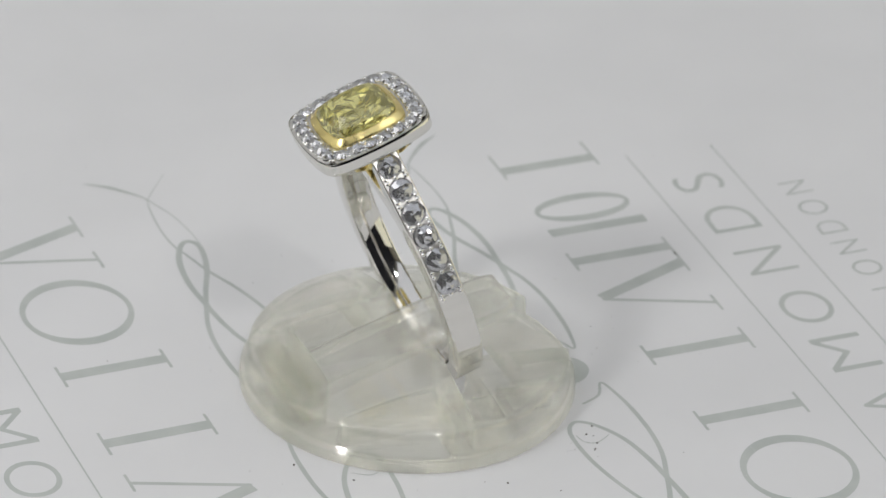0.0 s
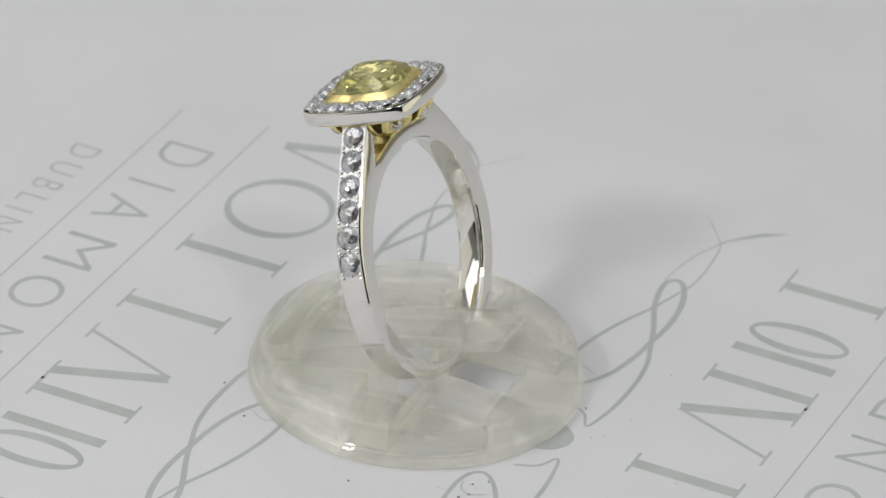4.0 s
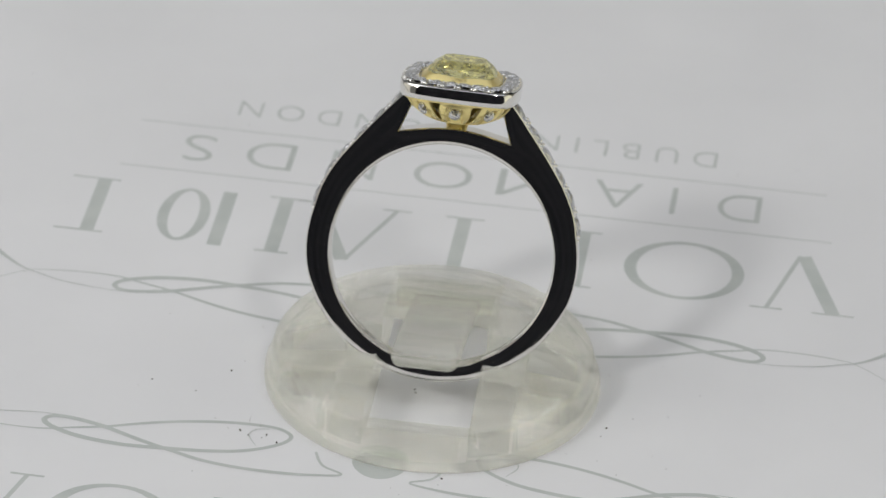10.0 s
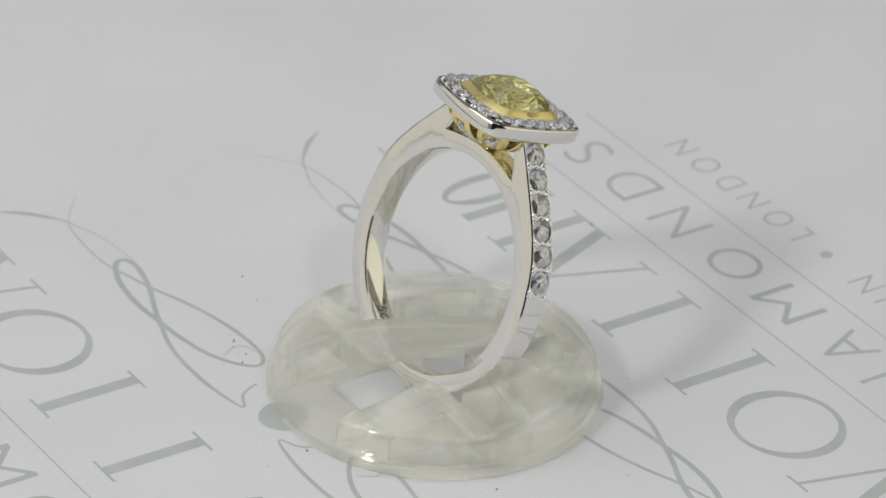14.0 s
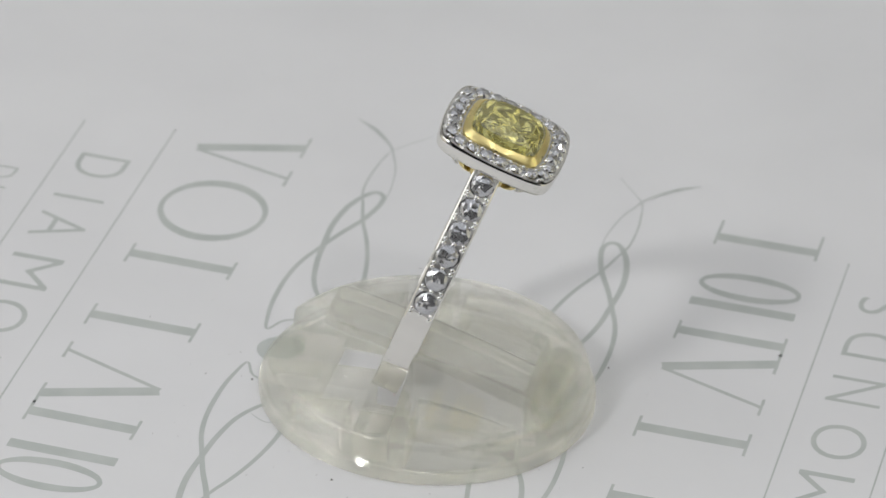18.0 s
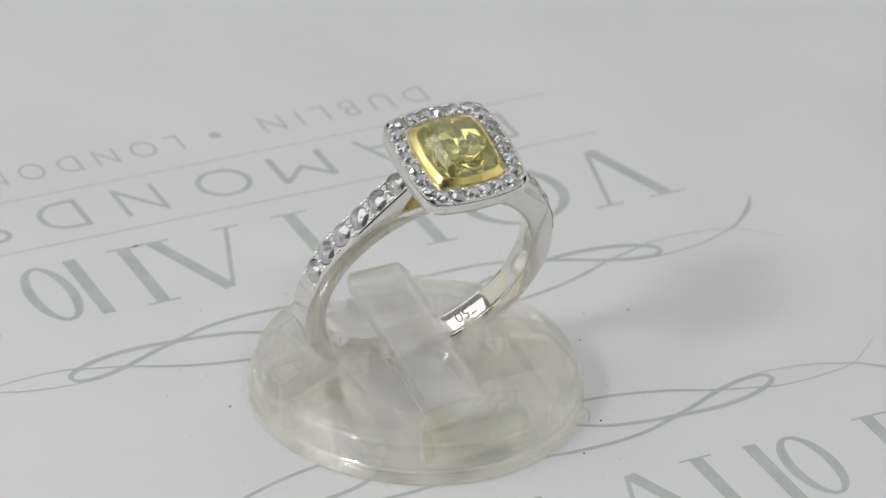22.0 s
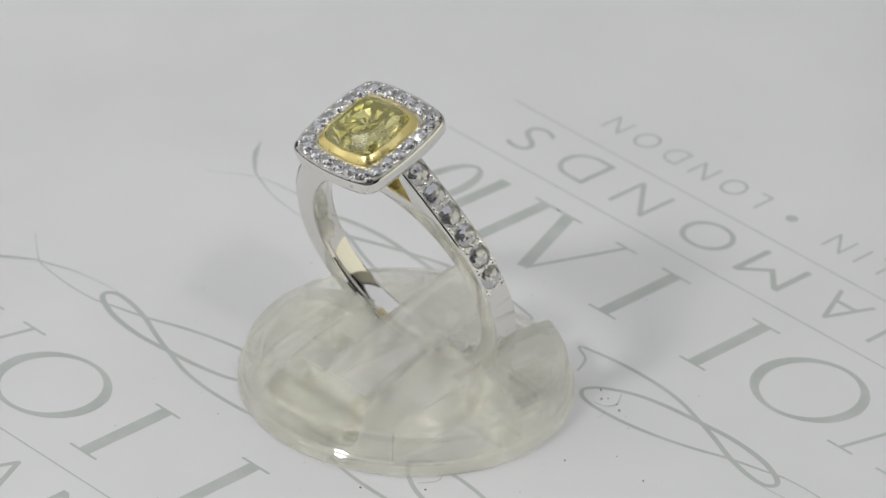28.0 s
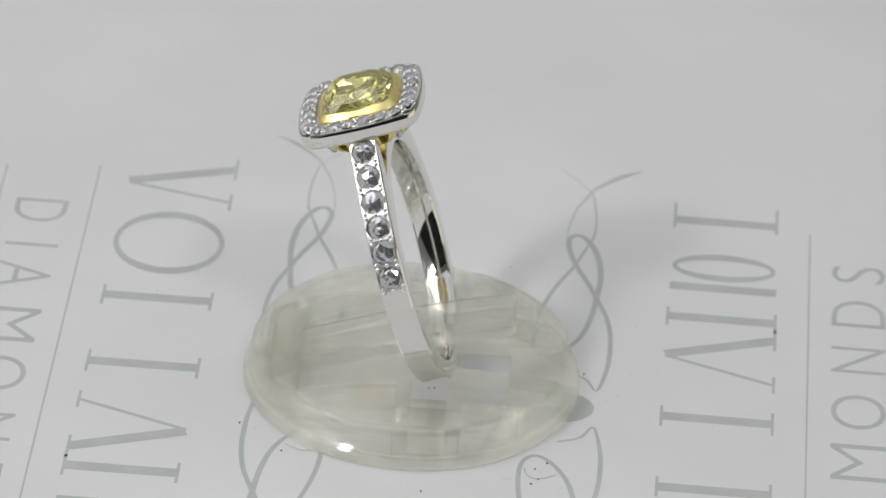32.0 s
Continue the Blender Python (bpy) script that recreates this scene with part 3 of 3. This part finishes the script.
def diamond_ring():
    ring = thing("diamond_ring", "white gold ring with yellow cushion diamond and halo in clear stand", "ring", RING)
    rin = 8.65
    # the shank in one piece: bottom arc, two shoulders cut down between their rails, and the bridge under the head
    fine = resample(SHOULDER, 15)
    sunk = []
    for i, (x, z) in enumerate(fine):
        a, b = fine[max(i - 1, 0)], fine[min(i + 1, 14)]
        d = Vector((b[0] - a[0], b[1] - a[1])).normalized()
        sunk.append((x - d.y * 0.85, z + d.x * 0.85))
    low = []
    a0 = math.atan2(2.6, 10.15)
    for i in range(61):
        a = a0 - (math.pi + 2 * a0) * i / 60
        r = 10.47 - 0.55 * max(0, -math.sin(a)) ** 1.5
        low.append((r * math.cos(a), r * math.sin(a)))
    low = low[:-1]
    bridge = []
    ap = math.atan2(9.25, 4.25)
    for i in range(13):
        a = ap + (math.pi - 2 * ap) * i / 12
        bridge.append(((9.92 + 0.28 * abs(2 * i / 12 - 1) ** 3) * math.cos(a), (9.92 + 0.28 * abs(2 * i / 12 - 1) ** 3) * math.sin(a)))
    hole = [(rin * math.cos(2 * math.pi * i / 96), rin * math.sin(2 * math.pi * i / 96)) for i in range(96)]
    def profile(edge):
        return low + [(-10.15, 2.6)] + [(-x, z) for x, z in edge] + [(-3.15, 12.45)] + bridge[::-1] + [(3.15, 12.45)] + edge[::-1]
    shank = part("shank", extrude_outline(profile(sunk), -BAND + 0.2, BAND - 0.2, hole), WHITE_GOLD, ring, "polished white gold band", smooth=22)
    for side in (-1, 1):
        part("side_wall", side_wall(profile(fine), hole, side, 0.27, 0.15, 0.27), WHITE_GOLD, ring, "flat polished side of the band", smooth=14)
    def bore(y):
        return rin - 0.13 + 0.13 * (y / 0.9) ** 2
    bm = bmesh.new()
    rows = [[bm.verts.new((bore(y) * MM * math.cos(a), y * MM, bore(y) * MM * math.sin(a))) for y in (-0.9 + 0.1 * k for k in range(19))]
            for a in (2 * math.pi * i / 240 for i in range(240))]
    for i in range(240):
        p, q = rows[i], rows[(i + 1) % 240]
        for k in range(18):
            bm.faces.new((p[k], p[k + 1], q[k + 1], q[k]))
    for f in bm.faces:
        c = f.calc_center_median()
        f.normal_update()
        if f.normal.dot(c) > 0:
            f.normal_flip()
    part("inner_face", bm, WHITE_GOLD, ring, "rounded polished inside of the band", smooth=60)
    stones = [backed(finish(many_faceted(1.94, seed=i)), DIAMOND, PAVILION, -0.05) for i in range(5)]
    rnd = random.Random(8)
    for sx in (1, -1):
        mid = resample(SHOULDER, 13)
        bed = []
        bd = []
        for k in range(6):
            i = 1 + 2 * k
            a, b, c = mid[i - 1], mid[i + 1], mid[i]
            d = Vector((b[0] - a[0], b[1] - a[1])).normalized()
            nrm = Vector((sx * d.y, 0, -d.x))
            along = Vector((sx * d.x, 0, d.y))
            m = Matrix.Identity(4)
            side = nrm.cross(along)
            for r_ in range(3):
                m[r_][0], m[r_][1], m[r_][2] = along[r_], side[r_], nrm[r_]
            pos = Vector((sx * c[0], 0, c[1])) - nrm * 0.14
            flat = m.copy()
            flat.translation = (Vector((sx * c[0], 0, c[1])) + nrm * 0.012) * MM
            bed.append((flat, math.dist(a, b) / 2 + 0.01, 0.97))
            m = m @ pose(0, 0, 0, rnd.uniform(-9, 9), rnd.uniform(-9, 9), rnd.uniform(0, 45))
            m.translation = pos * MM
            part("small_diamond", stones[(k * 3 + (sx > 0)) % 5], DIAMOND, ring, "round brilliant in the shoulder" if k == 0 else "", m=m)
            for e in (-1, 1):
                q = Vector((sx * a[0], 0, a[1])) - nrm * 0.07
                bd.append(q + along * 0.17 + Vector((0, e * 0.76, 0)))
                bd.append(q - along * 0.17 + Vector((0, e * 0.76, 0)))
            bd.append(Vector((sx * a[0], 0, a[1])) - nrm * 0.07)
        for m, hx, hy in bed:
            part("stone_seat", seat(hx, hy, 0.955), GRAINED_GOLD, ring, m=m)
        tagged(part("beadwork", beads(bd, 0.25), BRIGHT_BEAD, ring, smooth=60), kind="stuff")
    # halo: a cushion dish with a raised edge
    n = 96
    halo = part("halo", loft([pillow(2.9, n, 12.62), pillow(4.36, n, 12.5), pillow(4.6, n, 12.52), pillow(4.69, n, 12.64), pillow(4.715, n, 12.9), pillow(4.73, n, 13.3), pillow(4.72, n, 13.5), pillow(4.66, n, 13.6),
                              pillow(4.6, n, 13.6), pillow(4.52, n, 13.2), pillow(2.9, n, 13.2), pillow(2.9, n, 12.62)], cap=False), WHITE_GOLD, ring,
                "white gold halo set with small diamonds", smooth=35)
    melee = [backed(finish(brilliant(1.22, depth=0.24, seed=10 + i)), DIAMOND, PAVILION, -0.05) for i in range(7)]
    bed = []
    path = pillow(3.86, 720, 0.0)
    run = [0.0]
    for a, b in zip(path, path[1:] + path[:1]):
        run.append(run[-1] + math.dist(a, b))
    bd = []
    count = 24
    rnd = random.Random(3)
    for k in range(count):
        for h, store in ((0.0, False), (0.5, True)):
            s = run[-1] * ((k + h + 0.5) % count) / count
            i = max(j for j in range(720) if run[j] <= s)
            p = Vector(path[i])
            if store:
                o = p.normalized()
                t = Vector((-o.y, o.x, 0))
                for e in (-0.13, 0.13):
                    bd.append((*(p + o * 0.52 + t * e).xy, 13.7)), bd.append((*(p - o * 0.42 + t * e).xy, 13.76))
            else:
                p2 = Vector(path[(i + 3) % 720]) - Vector(path[i - 3])
                bed.append((pose(p.x * MM, p.y * MM, (13.66 + 0.004 * (k % 2)) * MM, 0, 0, math.degrees(math.atan2(p2.y, p2.x))), 0.66, 0.80))
                part("small_diamond", melee[k * 5 % 7], DIAMOND, halo, m=pose(p.x * MM, p.y * MM, 13.74 * MM, rnd.uniform(-12, 12), rnd.uniform(-12, 12), 31 * k))
    setting = seat(0.66, 0.80, 0.595)
    for m, hx, hy in bed:
        part("stone_seat", setting, GRAINED_GOLD, halo, m=m)
    tagged(part("beadwork", beads(bd, 0.19), BRIGHT_BEAD, halo, smooth=60), kind="stuff")
    # bezel and stone
    part("bezel", loft([pillow(2.9, n, 13.1), pillow(3.18, n, 13.3), pillow(3.16, n, 13.82), pillow(3.1, n, 13.92), dipped(pillow(2.74, n, 14.26), 0.09), dipped(pillow(2.64, n, 14.24), 0.09),
                        pillow(2.62, n, 13.1), pillow(2.9, n, 13.1)], cap=False), YELLOW_GOLD, ring, "yellow gold bezel round the centre stone", smooth=20)
    part("centre_stone", backed(finish(centre_cut(2.76)), YELLOW_DIAMOND, YELLOW_PAVILION, -0.2), YELLOW_DIAMOND, ring, "cushion cut fancy yellow diamond", m=pose(0, 0, 14.05 * MM))
    part("gallery_rim", loft([pillow(3.7, n, 12.56), pillow(4.36, n, 12.56), pillow(4.37, n, 12.46), pillow(4.3, n, 12.34), pillow(4.1, n, 12.3), pillow(3.7, n, 12.4), pillow(3.7, n, 12.56)], cap=False),
         YELLOW_GOLD, ring, "yellow gold rim under the halo", smooth=35)
    # gallery: a bowl of eight shield-shaped arms, each with a small stone in a sunk panel
    def bowl(a, f, out=0.0):
        u = 0.2 + 1.37 * f
        r = 4.3 * math.sin(u) + out
        return Vector((r * math.cos(a) * 0.978, r * math.sin(a) * 1.03, 12.5 - (2.25 + out) * math.cos(u)))
    half = [(0.27, 1.0), (0.31, 0.80), (0.33, 0.58), (0.335, 0.35), (0.37, 0.06)]
    shield = [(-w, f) for w, f in half] + [(w, f) for w, f in half[::-1]]
    shield = [tuple(p[c] + (q[c] - p[c]) * j / 3 for c in range(2)) for p, q in zip(shield, shield[1:] + shield[:1]) for j in range(3)]
    tiny = backed(finish(brilliant(0.95, depth=0.36)), DIAMOND, PAVILION, -0.05)
    for k in range(8):
        a = math.pi / 4 * k + math.pi / 2
        def ring_of(k_, out):
            return [bowl(a + w * k_, 0.62 + (f - 0.62) * k_, out) for w, f in shield]
        arm = part("gallery_arm", loft([ring_of(0.97, -0.34), ring_of(1.0, -0.06), ring_of(0.95, 0.0), ring_of(0.68, 0.03), ring_of(0.62, 0.0), ring_of(0.52, -0.16)]), YELLOW_GOLD, ring,
                   "shield-shaped yellow gold arm with a small diamond", smooth=28)
        c = bowl(a, 0.64, -0.1)
        o = (bowl(a, 0.64, 0.2) - c).normalized()
        m = o.to_track_quat("Z", "Y").to_matrix().to_4x4()
        m.translation = c * MM
        part("small_diamond", tiny, DIAMOND, arm, m=m)
    part("gallery_ring", revolve([(0.3, 9.7), (0.75, 9.7), (0.85, 10.2), (1.1, 10.42), (0.8, 10.6), (0.3, 10.6)], 32), YELLOW_GOLD, ring, smooth=40)
    # hallmark inside the band
    cu = bpy.data.curves.new("hallmark", "FONT")
    cu.body, cu.size = "750", 1.3 * MM
    tmp = bpy.data.objects.new("tmp", cu)
    scene.collection.objects.link(tmp)
    bpy.context.view_layer.update()
    me = bpy.data.meshes.new_from_object(tmp.evaluated_get(bpy.context.evaluated_depsgraph_get()))
    bpy.data.objects.remove(tmp)
    me.materials.clear()
    for v in me.vertices:
        ang = radians(227) + v.co.x / (rin * MM)
        y = v.co.y - 0.45 * MM
        r = bore(y / MM) - 0.012
        v.co = Vector((r * MM * math.cos(ang), y, r * MM * math.sin(ang)))
    part("hallmark", me, ENGRAVED, ring, "stamped hallmark number 750")
    return ring


SHEET = printed_sheet()
SPECKS = dust()
STANDING = ring_stand()
JEWEL = diamond_ring()


# ---- the turntable's slow turn: sheet, stand and ring go round together ----
def motions():
    for ob, base in ((SHEET, Matrix.Identity(4)), (SPECKS, Matrix.Identity(4)), (STANDING, STAND), (JEWEL, RING)):
        walk(ob, [(float(t), pose(0, 0, 0, 0, 0, -TURN * (t - 9.0)) @ base) for t in range(33)])


motions()
